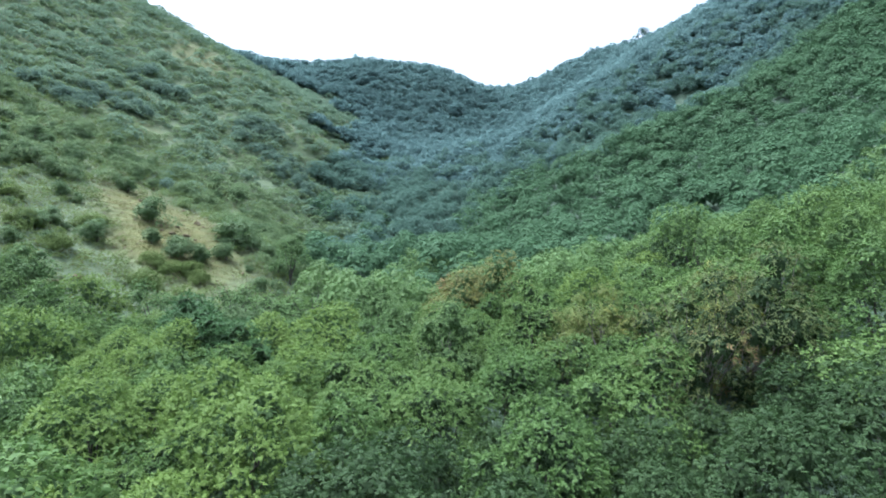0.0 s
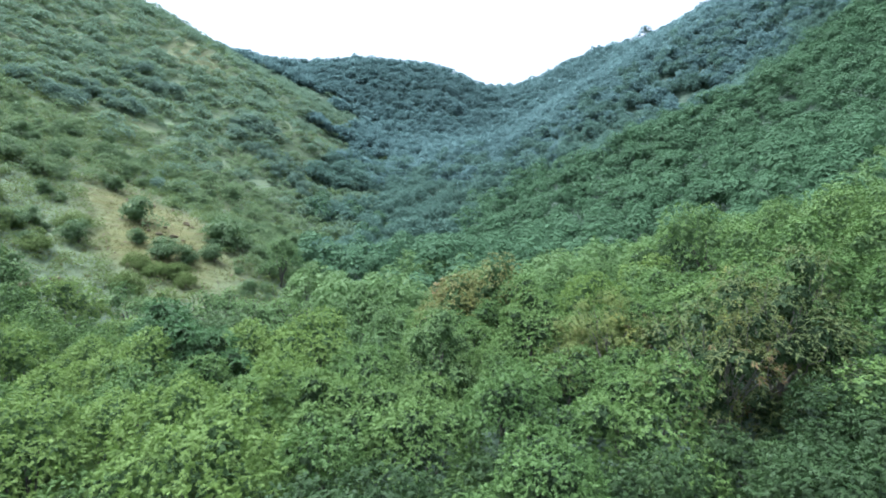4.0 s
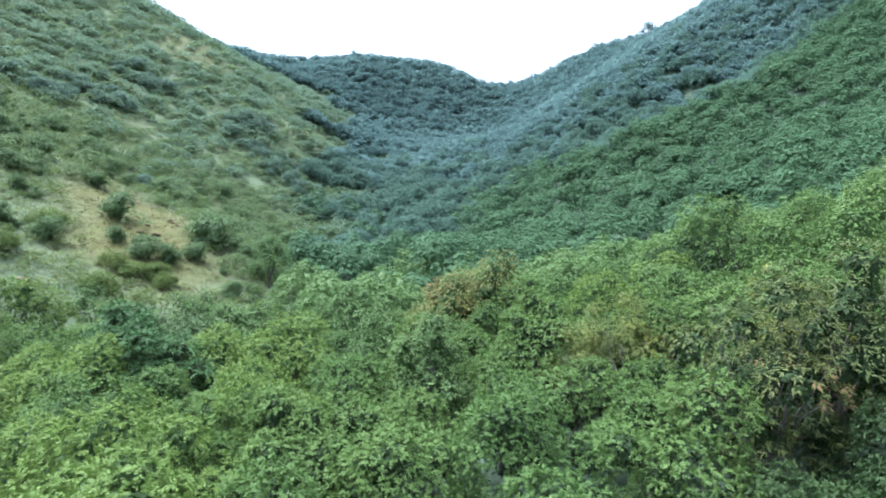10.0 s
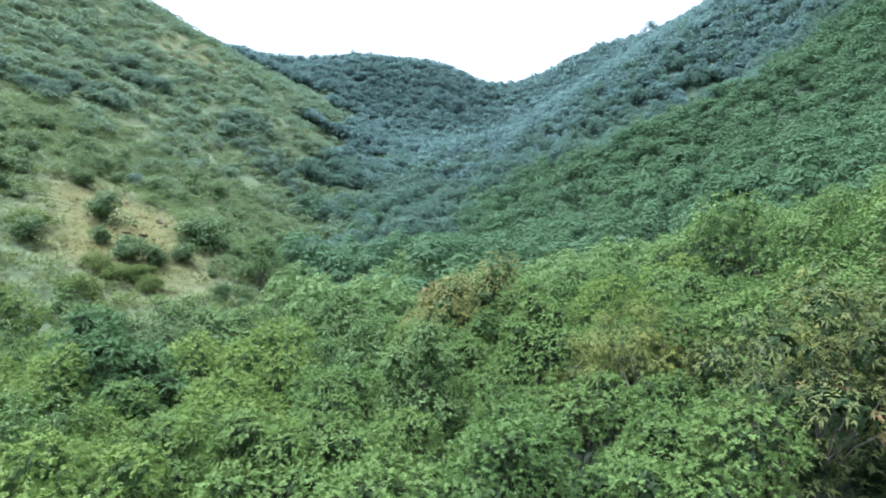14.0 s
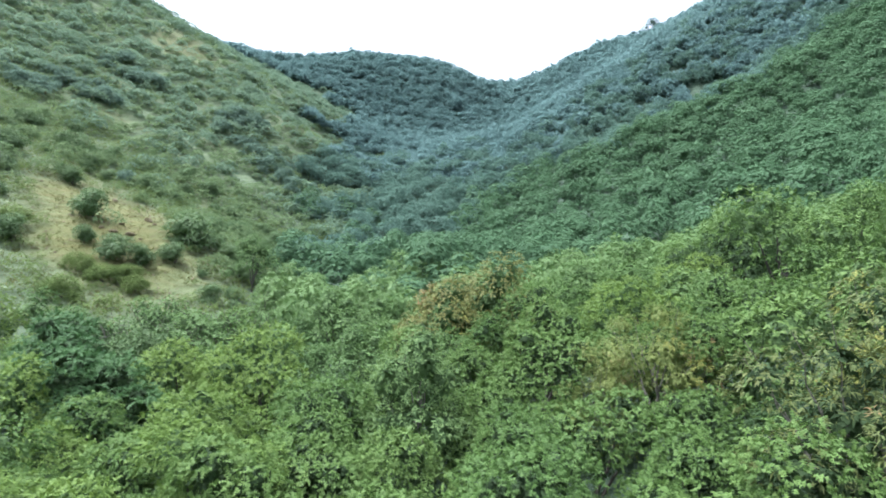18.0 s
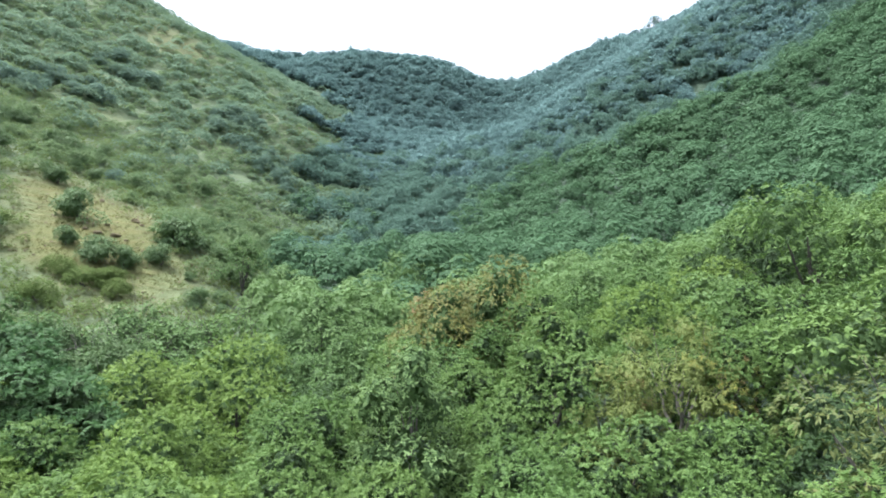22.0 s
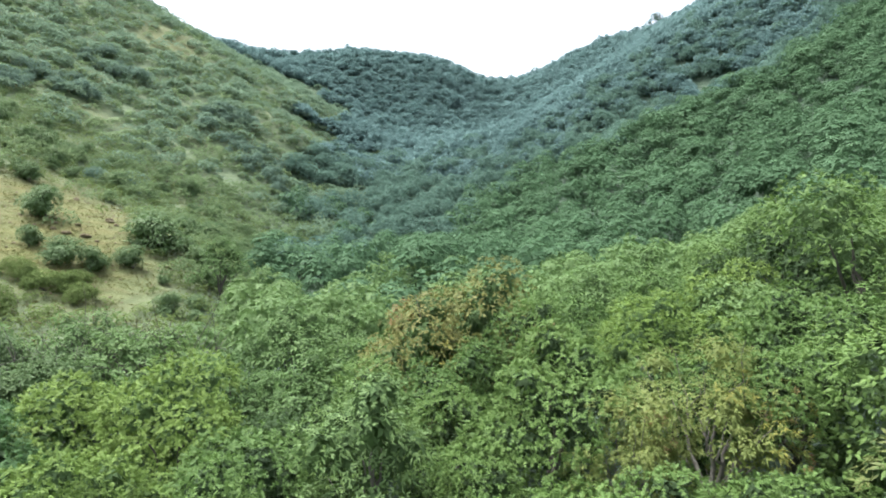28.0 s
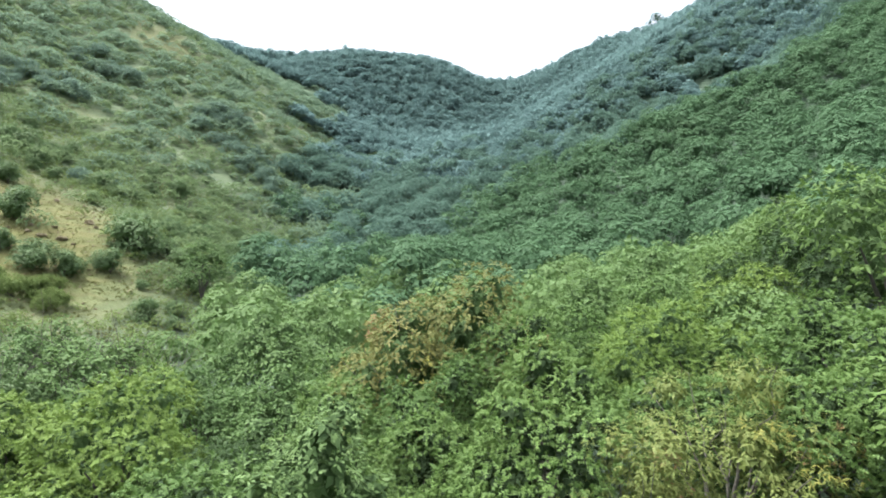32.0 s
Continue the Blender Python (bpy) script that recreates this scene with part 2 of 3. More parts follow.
def valley_floor(y):
    y = np.clip(y, 0, 300)
    i = np.clip(np.searchsorted(FLOOR_Y, y) - 1, 0, len(FLOOR_Y) - 2)
    h = FLOOR_Y[i + 1] - FLOOR_Y[i]
    t = (y - FLOOR_Y[i]) / h
    return (2 * t**3 - 3 * t**2 + 1) * FLOOR_Z[i] + (t**3 - 2 * t**2 + t) * h * FLOOR_M[i] + (3 * t**2 - 2 * t**3) * FLOOR_Z[i + 1] + (t**3 - t**2) * h * FLOOR_M[i + 1]


GULLIES = ((-4.0, 66, 268, 18, 20), (-2.6, 8, 284, 16, 20), (5.5, 33, 84, 13, 12), (8.0, 74, 168, 34, 17), (-2.5, 60, 142, 32, 8), (9, -28, 197, 22, 15), (2.6, -32, 44, 13, 17), (-2.2, -31, 80, 8, 12), (-4.5, -41, 166, 14, 12), (1.7, -7, 36, 6, 9))


def canopy(x, y):
    """The height of the tree tops (on the open slope, of the shrubs) over x, y: a valley that climbs to a rim of hills."""
    x, y = np.asarray(x, float), np.asarray(y, float)
    axis = -3.491 + 0.021 * y
    u = np.clip(y, 0, 320) / 100
    z = valley_floor(y) + (0.431 + 0.091 * u) * soft_rise(axis - 23.555 - np.maximum(x, -260), 5) + (0.196 + 0.173 * u + 0.017 * u * u) * soft_rise(np.minimum(x, 260) - axis - 14.914, 5)
    z = z + 4.233 * np.exp(-(((x - 22.757) / 13.683) ** 2) - ((y - 41.148) / 19.626) ** 2)
    z = z + 30.507 * np.exp(-(((x - (-16.119)) / 45.154) ** 2) - ((y - 288.396) / 45) ** 2)
    for deep, cx, cy, w, length in GULLIES:
        z = z - deep * np.exp(-(((x - cx) / w) ** 2) - ((y - cy) / length) ** 2)
    v = np.clip(x, -170, 170) / 100
    rim = np.maximum(282.695 - 2.756 * v - 34.696 * v * v, 120)
    z = z - 0.9 * soft_rise(y - rim, 8)
    return np.maximum(z, 0.0)


def lumps(x, y, size, seed):
    """Smooth noise in 0..1 on the plan."""
    k = np.random.default_rng(seed)
    s = np.zeros_like(np.asarray(x, float))
    for j in range(6):
        a, f, p = k.uniform(0, 2 * math.pi), k.uniform(0.6, 1.7) / size, k.uniform(0, 7)
        s = s + np.sin((x * math.cos(a) + y * math.sin(a)) * f * 2 * math.pi + p)
    return 0.5 + s / 6.0


def openness(x, y):
    """1 on the grassy flank, 0 in the closed woods."""
    x, y = np.asarray(x, float), np.asarray(y, float)
    edge = -13 - 0.095 * np.clip(y, 0, 220) + (5 + 16 * np.clip((y - 95) / 50, 0, 1)) * (lumps(x, y, 26, 5) - 0.5)
    o = 1 / (1 + np.exp(np.clip((x - edge) / (2.2 + 3.5 * np.clip((y - 80) / 40, 0, 1)), -40, 40)))
    start = 1 / (1 + np.exp(np.clip((53 + 0.10 * (x + 25) - y) / 2.0, -40, 40)))
    end = 1 / (1 + np.exp(np.clip((y - 245) / 8, -40, 40)))
    return o * start * end


def turf(x, y):
    """1 where the open flank is bare turf, 0 where low scrub covers it."""
    x, y = np.asarray(x, float), np.asarray(y, float)
    a = np.exp(-(((((y - 77) * 0.77 - (x + 36) * 0.64) / 20) ** 2 + (((x + 36) * 0.77 + (y - 77) * 0.64) / 9.0) ** 2) ** 2))
    c = np.exp(-((((x + 39) / 9) ** 2 + ((y - 184) / 20) ** 2) ** 2))
    d = np.exp(-((((x + 79) / 10) ** 2 + ((y - 188) / 14) ** 2) ** 2))
    e = np.clip((lumps(x, y, 22, 14) - 0.72) * 5, 0, 1) * (y < 150)
    return np.clip(a + 0.75 * c + 0.7 * d + 0.3 * e, 0, 1) * openness(x, y)


def ground_z(x, y):
    o = openness(x, y)
    return canopy(x, y) - ((4.4 + 1.0 * np.clip((y - 130) / 60, 0, 1)) * (1 - o) + (2.4 + 1.4 * np.clip((y - 130) / 60, 0, 1)) * o) + 0.25 * (lumps(x, y, 9, 2) - 0.5)


def quick_mesh(name, co, faces, material):
    """A mesh from an (n, 3) array of points and an (m, 3 or 4) array of corners."""
    me = bpy.data.meshes.new(name)
    co, faces = np.asarray(co, np.float32), np.asarray(faces, np.int32)
    k = faces.shape[1]
    me.vertices.add(len(co))
    me.vertices.foreach_set("co", co.ravel())
    me.loops.add(faces.size)
    me.loops.foreach_set("vertex_index", faces.ravel())
    me.polygons.add(len(faces))
    me.polygons.foreach_set("loop_start", np.arange(0, faces.size, k, dtype=np.int32))
    me.update(calc_edges=True)
    me.materials.append(material)
    return me


def part(name, me, parent, label=""):
    ob = new(name, me)
    ob.parent = parent
    return tagged(ob, label)


# ---- ground ----
def build_ground():
    fine_x = np.arange(-150, 151, 1.5)
    xs = np.concatenate([[-3000, -2000, -1200, -800, -550, -400, -320, -270, -230, -200, -175], fine_x, [175, 200, 230, 270, 320, 400, 550, 800, 1200, 2000, 3000]])
    ys = np.concatenate([[-3000, -1500, -700, -350, -180, -100, -60, -35, -20, -10], np.arange(0, 320, 1.5), [330, 345, 370, 400, 450, 550, 750, 1100, 1800, 3000]])
    gx, gy = np.meshgrid(xs, ys)
    gz = ground_z(gx, gy)
    far = np.clip((np.maximum(np.abs(gx), np.abs(gy - 100)) - 260) / 400, 0, 1)
    gz = gz * (1 - far) - 8 * far
    n, m = gx.shape
    i = (np.arange(n - 1)[:, None] * m + np.arange(m - 1)).ravel()
    me = quick_mesh("ground", np.stack([gx, gy, gz], -1).reshape(-1, 3), np.stack([i, i + 1, i + m + 1, i + m], 1), GROUND)
    at = me.attributes.new("open_grass", "FLOAT", "POINT")
    at.data.foreach_set("value", openness(gx, gy).astype(np.float32).ravel())
    at = me.attributes.new("turf", "FLOAT", "POINT")
    at.data.foreach_set("value", turf(gx, gy).astype(np.float32).ravel())
    me.polygons.foreach_set("use_smooth", np.ones(len(me.polygons), bool))
    tagged(new("ground", me), "hillside of leaf litter, grass and bare brown earth", "ground", kind="structure")


build_ground()


# ---- foliage ----
def unit(v):
    return v / np.maximum(np.linalg.norm(v, axis=-1, keepdims=True), 1e-6)


def crown_shell(rng, radius, height, base, lobes, count, lobe_size=0.46, spray_in=0.62, low=(-0.55, 0.15)):
    """Points and outward directions on a dome of many leafy lobes, on the top and the sides; low: how far down they reach."""
    d = unit(rng.normal(size=(lobes, 3)) + np.array([0, 0, 0.45]))
    d[:, 2] = np.where(d[:, 2] < -0.15, -d[:, 2], d[:, 2])
    r = radius * lobe_size * rng.uniform(0.7, 1.25, lobes)
    c = d * np.stack([radius - 0.8 * r, radius - 0.8 * r, np.full(lobes, height) - 0.8 * r], 1) * rng.uniform(spray_in, 1.14, (lobes, 1))
    c[0], r[0] = (0, 0, height * 0.42), radius * 0.55
    c[:, 2] = np.maximum(c[:, 2], 0) + base
    m = count * 9
    k = rng.choice(lobes, size=m, p=r**2 / (r**2).sum())
    n = unit(rng.normal(size=(m, 3)) + np.array([0, 0, 0.6]))
    p = c[k] + n * (r[k] * rng.uniform(0.90, 1.06, m))[:, None] * np.array([1, 1, 0.85])
    gap = np.linalg.norm(p[:, None, :] - c[None], axis=2) / r[None]
    ok = (gap.min(1) > 0.84) & (n[:, 2] > rng.uniform(*low, m))
    p, n = p[ok], n[ok]
    near, picked = radius * math.sqrt(10.0 / count), []
    open_spots = np.ones(len(p), bool)
    while len(picked) < count and near > 0.01:
        for q in range(len(p)):
            if open_spots[q] and len(picked) < count:
                picked.append(q)
                open_spots &= ((p - p[q]) ** 2).sum(1) > near * near
        near *= 0.8
        if len(picked) < count:
            open_spots[:] = True
            taken = p[picked]
            for q in range(0, len(p), 400):
                open_spots[q : q + 400] = (((p[q : q + 400, None] - taken[None]) ** 2).sum(2)).min(1) > near * near
    return p[picked], n[picked], c, r


def leaf_sprays(rng, p, n, leaves, length, width, droop, rise=(0.0, 0.55), up=0.5):
    """Rosettes of folded, drooping leaves at the points p that face n: two triangles a leaf."""
    m = len(p)
    n = unit(n + np.array([0, 0, up]))
    a = unit(np.cross(n, rng.normal(size=(m, 3))))
    b = np.cross(n, a)
    phi = (np.arange(leaves) / leaves * 2 * math.pi)[None] + rng.uniform(0, 6.3, (m, 1)) + rng.normal(0, 0.25, (m, leaves))
    el = rng.uniform(rise[0], rise[1], (m, leaves))
    d = (np.cos(phi) * np.cos(el))[..., None] * a[:, None] + (np.sin(phi) * np.cos(el))[..., None] * b[:, None] + np.sin(el)[..., None] * n[:, None]
    ln = length * rng.uniform(0.7, 1.25, (m, leaves, 1))
    side = unit(np.cross(d, n[:, None] + 0.0 * d)) * width * rng.uniform(0.75, 1.2, (m, leaves, 1))
    root = p[:, None]
    base = root + d * ln * 0.06
    midp = root + d * ln * 0.5 + np.array([0, 0, 1.0]) * ln * 0.06
    tip = root + d * ln + np.array([0, 0, -1.0]) * ln * droop
    co = np.stack([base, midp + side, tip, midp - side], 2).reshape(-1, 3)
    q = np.arange(m * leaves)[:, None] * 4
    tri = np.concatenate([q + np.array([[0, 1, 2]]), q + np.array([[0, 2, 3]])], 1).reshape(-1, 3)
    return co, tri


def fronds(rng, p, n, count, length, width, droop, pairs=0, up=0.45, rise=(0.1, 0.8)):
    """Whorls of arching, drooping leaves at the points p that face n. pairs: the leaflets along each side of a leaf; 0: one folded blade of four triangles."""
    m = len(p)
    ax = unit(n + np.array([0, 0, up]))
    a = unit(np.cross(ax, rng.normal(size=(m, 3))))
    b = np.cross(ax, a)
    phi = (np.arange(count) / count * 2 * math.pi)[None] + rng.uniform(0, 6.3, (m, 1)) + rng.normal(0, 0.3, (m, count))
    el = rng.uniform(rise[0], rise[1], (m, count)) + 0.5 * (np.arange(count) % 3 == 0)
    d = (np.cos(phi) * np.cos(el))[..., None] * a[:, None] + (np.sin(phi) * np.cos(el))[..., None] * b[:, None] + np.sin(el)[..., None] * ax[:, None]
    d = unit(d)[:, :, None]
    ln = length * rng.uniform(0.7, 1.2, (m, count, 1, 1))
    side = unit(np.cross(d, ax[:, None, None] + 0.0 * d))
    face = np.cross(side, d)
    root = p[:, None, None] + rng.normal(0, 0.05, (m, count, 1, 3))

    def spine(t):
        t = np.asarray(t, float)[None, None, :, None]
        return root + d * ln * t - np.array([0, 0, 1.0]) * ln * droop * t * t

    if not pairs:
        w = width * rng.uniform(0.75, 1.2, (m, count, 1, 1))
        mid, wide = spine([0.55]), spine([0.48])
        co = np.concatenate([spine([0.04]), wide + side * w - face * w * 0.35, mid, wide - side * w - face * w * 0.35, spine([1.0])], 2).reshape(-1, 3)
        q = np.arange(m * count)[:, None] * 5
        tri = np.concatenate([q + np.array([k]) for k in ([0, 1, 2], [0, 2, 3], [1, 4, 2], [2, 4, 3])], 1).reshape(-1, 3)
        return co, tri
    t = (np.arange(pairs) + 0.7) / (pairs + 0.4)
    half = 0.42 / pairs
    w = width * (0.55 + 0.45 * np.sin(t * math.pi))[None, None, :, None] * rng.uniform(0.8, 1.15, (m, count, pairs, 1))
    pieces = []
    for hand in (1, -1):
        tip = spine(t + 0.09) + hand * side * w - face * w * rng.uniform(0.0, 0.55, (m, count, pairs, 1))
        pieces.append(np.stack([spine(t - half), spine(t + half), tip], 3))
    end = spine([0.84])
    pieces.append(np.stack([end + side * width * 0.22, end - side * width * 0.22, spine([1.1])], 3))
    co = np.concatenate([k.reshape(-1, 3) for k in pieces])
    return co, np.arange(len(co)).reshape(-1, 3)


def inner_foliage(rng, c, r, each, leaves, size):
    """The dense, coarse leaves inside every lobe."""
    k = np.repeat(np.arange(len(c)), each)
    n = unit(rng.normal(size=(len(k), 3)) + np.array([0, 0, 0.5]))
    p = c[k] + n * (r[k] * rng.uniform(0.3, 0.66, len(k)))[:, None]
    return leaf_sprays(rng, p, n, leaves, size, size * 0.34, 0.25, (-0.3, 0.4), 0.0)


def joined(*pieces):
    base, co, fa = 0, [], []
    for a, b in pieces:
        co.append(a)
        fa.append(b + base)
        base += len(a)
    return np.concatenate(co), np.concatenate(fa)


def tube(points, radii, sides=7):
    """A tapered, bent stem."""
    pts = np.asarray(points, float)
    t = unit(np.gradient(pts, axis=0))
    a = unit(np.cross(t, np.array([0.31, 0.9, 0.2])))
    b = np.cross(t, a)
    ang = np.arange(sides) / sides * 2 * math.pi
    co = pts[:, None] + (np.cos(ang)[None, :, None] * a[:, None] + np.sin(ang)[None, :, None] * b[:, None]) * np.asarray(radii)[:, None, None]
    k = len(pts)
    i = (np.arange(k - 1)[:, None] * sides + np.arange(sides)).ravel()
    j = (np.arange(k - 1)[:, None] * sides + (np.arange(sides) + 1) % sides).ravel()
    return co.reshape(-1, 3), np.stack([i, j, j + sides, i + sides], 1)


def bend(rng, a, b, steps, wobble):
    s = np.linspace(0, 1, steps)[:, None]
    w = rng.normal(0, wobble, (steps, 3)) * np.sin(s * math.pi)
    return np.asarray(a) * (1 - s) + np.asarray(b) * s + w


def make_tree(rng, name, label, category, group, leaf, bark, radius, tall, whorls, leaves, length, width, droop, pairs=0, lobes=17, limbs=4, crown_base=0.14, up=0.45, bare_twigs=0, accents=None, lobe_size=0.38, inner=None, inner_size=0.28, loose=0.62, inner_each=26, low=(-0.55, 0.15)):
    """A tree at the origin: trunk, limbs and a crown of leaf whorls, as one thing with parts."""
    tree = tagged(new(name), label, category, group)
    base = tall * crown_base
    p, n, c, r = crown_shell(rng, radius, tall - base, base, lobes, whorls, lobe_size, loose, low)
    fork = np.array([rng.normal(0, 0.12), rng.normal(0, 0.12), base * 0.75])
    co, fa = tube(bend(rng, (0, 0, -0.5), fork, 6, 0.05), np.linspace(0.16, 0.10, 6) * radius / 2.6)
    part("trunk", quick_mesh("trunk", co, fa, bark), tree)
    far = np.argsort(-np.linalg.norm(c - fork, axis=1))[:limbs]
    for k in far:
        co, fa = tube(bend(rng, fork, fork + (c[k] - fork) * 0.75, 7, 0.10), np.linspace(0.085, 0.018, 7) * radius / 2.6, 6)
        part("limb", quick_mesh("limb", co, fa, bark), tree)
    for k in range(bare_twigs):
        j = rng.integers(len(p))
        co, fa = tube(bend(rng, fork + (p[j] - fork) * 0.45, p[j] + n[j] * 0.3, 6, 0.10), np.linspace(0.03, 0.008, 6), 5)
        part("twig", quick_mesh("twig", co, fa, BARK_PALE), tree, "bare grey twig")
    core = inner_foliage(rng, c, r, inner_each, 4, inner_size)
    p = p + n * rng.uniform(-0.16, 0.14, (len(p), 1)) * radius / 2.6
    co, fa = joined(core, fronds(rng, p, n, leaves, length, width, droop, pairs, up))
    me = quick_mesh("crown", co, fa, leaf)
    # Unless given its own leaf, the core takes the painted shade colour.
    me.materials.append(inner or INNER_SHADE)
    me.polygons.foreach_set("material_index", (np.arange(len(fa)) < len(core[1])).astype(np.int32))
    part("crown", me, tree)
    for tint, many, said in accents or ():
        side = p[rng.integers(len(p))]
        sel = np.argsort(np.linalg.norm(p - side, axis=1) + rng.exponential(1.3, len(p)))[:many]
        co, fa = fronds(rng, p[sel] + n[sel] * 0.08, n[sel], leaves, length, width, droop, pairs, up)
        part("faded_foliage", quick_mesh("faded_foliage", co, fa, tint), tree, said)
    return tree


def stand(tree, x, y, scale, turn, first=None, sink=0.0):
    """Sets a tree (or a copy of it) on the slope at x, y."""
    m = Matrix.LocRotScale((x, y, float(ground_z(x, y)) - sink), Euler((0, 0, turn)), None)
    ob = tree
    if first is not None and first.get(tree.name):
        ob = copy_thing(tree, m)
    else:
        ob.matrix_basis = m
        if first is not None:
            first[tree.name] = True
    ob.scale = (scale, scale, scale)
    return ob


rng = np.random.default_rng(11)
WOOD_LABEL = "green broadleaf tree in leaf among the closed woods"
GROUP = "woods in the valley"
CLUMPY = dict(lobe_size=0.36, loose=0.74, inner_each=40, inner_size=0.2, low=(-0.45, 0.25))
SORTS, COARSE, DISTANT, DARKS = [], [], [], []
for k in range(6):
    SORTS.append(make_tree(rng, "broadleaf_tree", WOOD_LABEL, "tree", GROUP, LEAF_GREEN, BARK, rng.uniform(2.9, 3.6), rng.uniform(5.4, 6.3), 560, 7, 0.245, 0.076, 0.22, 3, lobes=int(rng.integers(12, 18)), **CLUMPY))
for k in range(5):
    COARSE.append(make_tree(rng, "broadleaf_tree", WOOD_LABEL, "tree", GROUP, LEAF_GREEN, BARK, rng.uniform(2.9, 3.6), rng.uniform(5.4, 6.3), 520, 7, 0.235, 0.050, 0.3, lobes=int(rng.integers(12, 18)), inner=INNER_HALF_SHADE, **CLUMPY))
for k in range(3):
    DISTANT.append(make_tree(rng, "broadleaf_tree", WOOD_LABEL, "tree", GROUP, LEAF_MIDDLE, BARK, rng.uniform(2.9, 3.6), rng.uniform(5.4, 6.3), 430, 6, 0.27, 0.062, 0.3, lobes=15, inner=INNER_HALF_SHADE, **CLUMPY))
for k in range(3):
    DARKS.append(make_tree(rng, "broadleaf_tree", "broadleaf tree with leaf whorls, its green darkened for the dimmer near woods", "tree", GROUP, LEAF_DIM, BARK, rng.uniform(2.9, 3.6), rng.uniform(5.4, 6.2), 560, 7, 0.25, 0.076, 0.22, 3, lobes=15, **CLUMPY))
LIMES = [make_tree(rng, "broadleaf_tree", "lime-green broadleaf tree with fresh pale leaves", "tree", GROUP, LEAF_LIME, BARK, 3.1, 5.7, 560, 7, 0.245, 0.076, 0.22, 3, lobes=15, inner=INNER_HALF_SHADE, **CLUMPY) for k in range(2)]
DEEPS = [make_tree(rng, "broadleaf_tree", "deep green tree with broad feathery leaf sprays", "tree", GROUP, LEAF_DEEP, BARK, 2.7, 5.3, 330, 7, 0.38, 0.10, 0.30, 4, lobes=17, up=1.1) for k in range(2)]
DULLS = [make_tree(rng, "yellowing_tree", "dull olive tree with yellow leaf tufts and bare grey twigs", "tree", "yellowing trees", LEAF_DULL, BARK_PALE, 3.0, 6.4, 620, 10, 0.20, 0.028, 0.45, lobes=30, limbs=6, lobe_size=0.32, crown_base=0.08, inner_size=0.2, inner_each=34, bare_twigs=26, accents=((LEAF_RUST, 20, "faded rust-brown leaves"), (LEAF_GOLD, 50, "golden-yellow leaves"))) for k in range(2)]
YELLOWS = [make_tree(rng, "yellowing_tree", "yellowing tree with long drooping leaves and bare grey twigs", "tree", "yellowing trees", LEAF_YELLOW, BARK_PALE, 3.0, 6.4, 560, 10, 0.22, 0.026, 0.45, inner=LEAF_YELLOW, inner_size=0.16, inner_each=40, lobes=26, limbs=6, lobe_size=0.34, bare_twigs=16, accents=((LEAF_RUST, 14, "faded rust-brown leaves"), (LEAF_GOLD, 45, "golden-yellow leaves"))) for k in range(2)]
BROWNS = [make_tree(rng, "yellowing_tree", "brownish tree with fading drooping leaves", "tree", "yellowing trees", LEAF_BROWN, BARK_PALE, 3.0, 6.4, 720, 9, 0.20, 0.042, 0.4, inner=INNER_HALF_SHADE, lobes=24, limbs=6, lobe_size=0.36, bare_twigs=8, accents=((LEAF_RUST, 26, "faded rust-brown leaves"), (LEAF_GOLD, 30, "golden-yellow leaves"))) for k in range(2)]
OLIVES = [make_tree(rng, "broadleaf_tree", "dull olive tree with thin foliage and grey twigs", "tree", GROUP, LEAF_OLIVE, BARK_PALE, 2.5, 4.8, 420, 7, 0.24, 0.040, 0.3, lobes=24, lobe_size=0.34, bare_twigs=7, inner=INNER_HALF_SHADE)]
GREYS = [make_tree(rng, "broadleaf_tree", "tall grey-green tree with fine thin leaves", "tree", GROUP, LEAF_GREY, BARK_PALE, 2.5, 6.0, 560, 9, 0.17, 0.030, 0.3, lobes=22, lobe_size=0.36, bare_twigs=3, inner=INNER_HALF_SHADE)]
SHRUBS = [make_tree(rng, "shrub", "rounded dark green shrub on the grassy slope", "shrub", "shrubs on the open slope", LEAF_SHRUB, BARK, 1.5, 2.2, 210, 6, 0.18, 0.046, 0.3, lobes=12, limbs=3, crown_base=0.04, lobe_size=0.46, inner=LEAF_SHRUB, inner_size=0.22, inner_each=26, loose=0.4) for k in range(5)]

LOWS = [make_tree(rng, "low_bush", "spreading yellow-green bush at the foot of the turf", "bush", "low bushes", LEAF_HERB, BARK, 1.9, 1.5, 300, 6, 0.20, 0.042, 0.25, lobes=10, limbs=3, crown_base=0.05, lobe_size=0.34, inner=LEAF_HERB, inner_size=0.2, loose=0.7) for k in range(2)]

placed, used = [], {}


def free(x, y, d):
    return all((x - a) ** 2 + (y - b) ** 2 > (d + e) ** 2 for a, b, e in placed)


# single trees that stand out
for x, y, s, k, t in ((11.4, 25.7, 1.04, 0, 0.4), (14.2, 26.6, 1.12, 1, 2.0)):
    stand(DULLS[k], x, y, s, t, used)
    placed.append((x, y, 1.5 * s))
for x, y, s, k, t in ((9.0, 33.2, 0.80, 1, 4.2), (6.9, 32.9, 0.62, 0, 5.2)):
    stand(YELLOWS[k], x, y, s, t, used)
    placed.append((x, y, 1.25 * s))
for x, y, s, k, t in ((1.3, 43.2, 1.08, 1, 1.0), (4.5, 43.6, 1.2, 0, 3.1)):
    stand(BROWNS[k], x, y, s, t, used)
    placed.append((x, y, 1.25 * s))
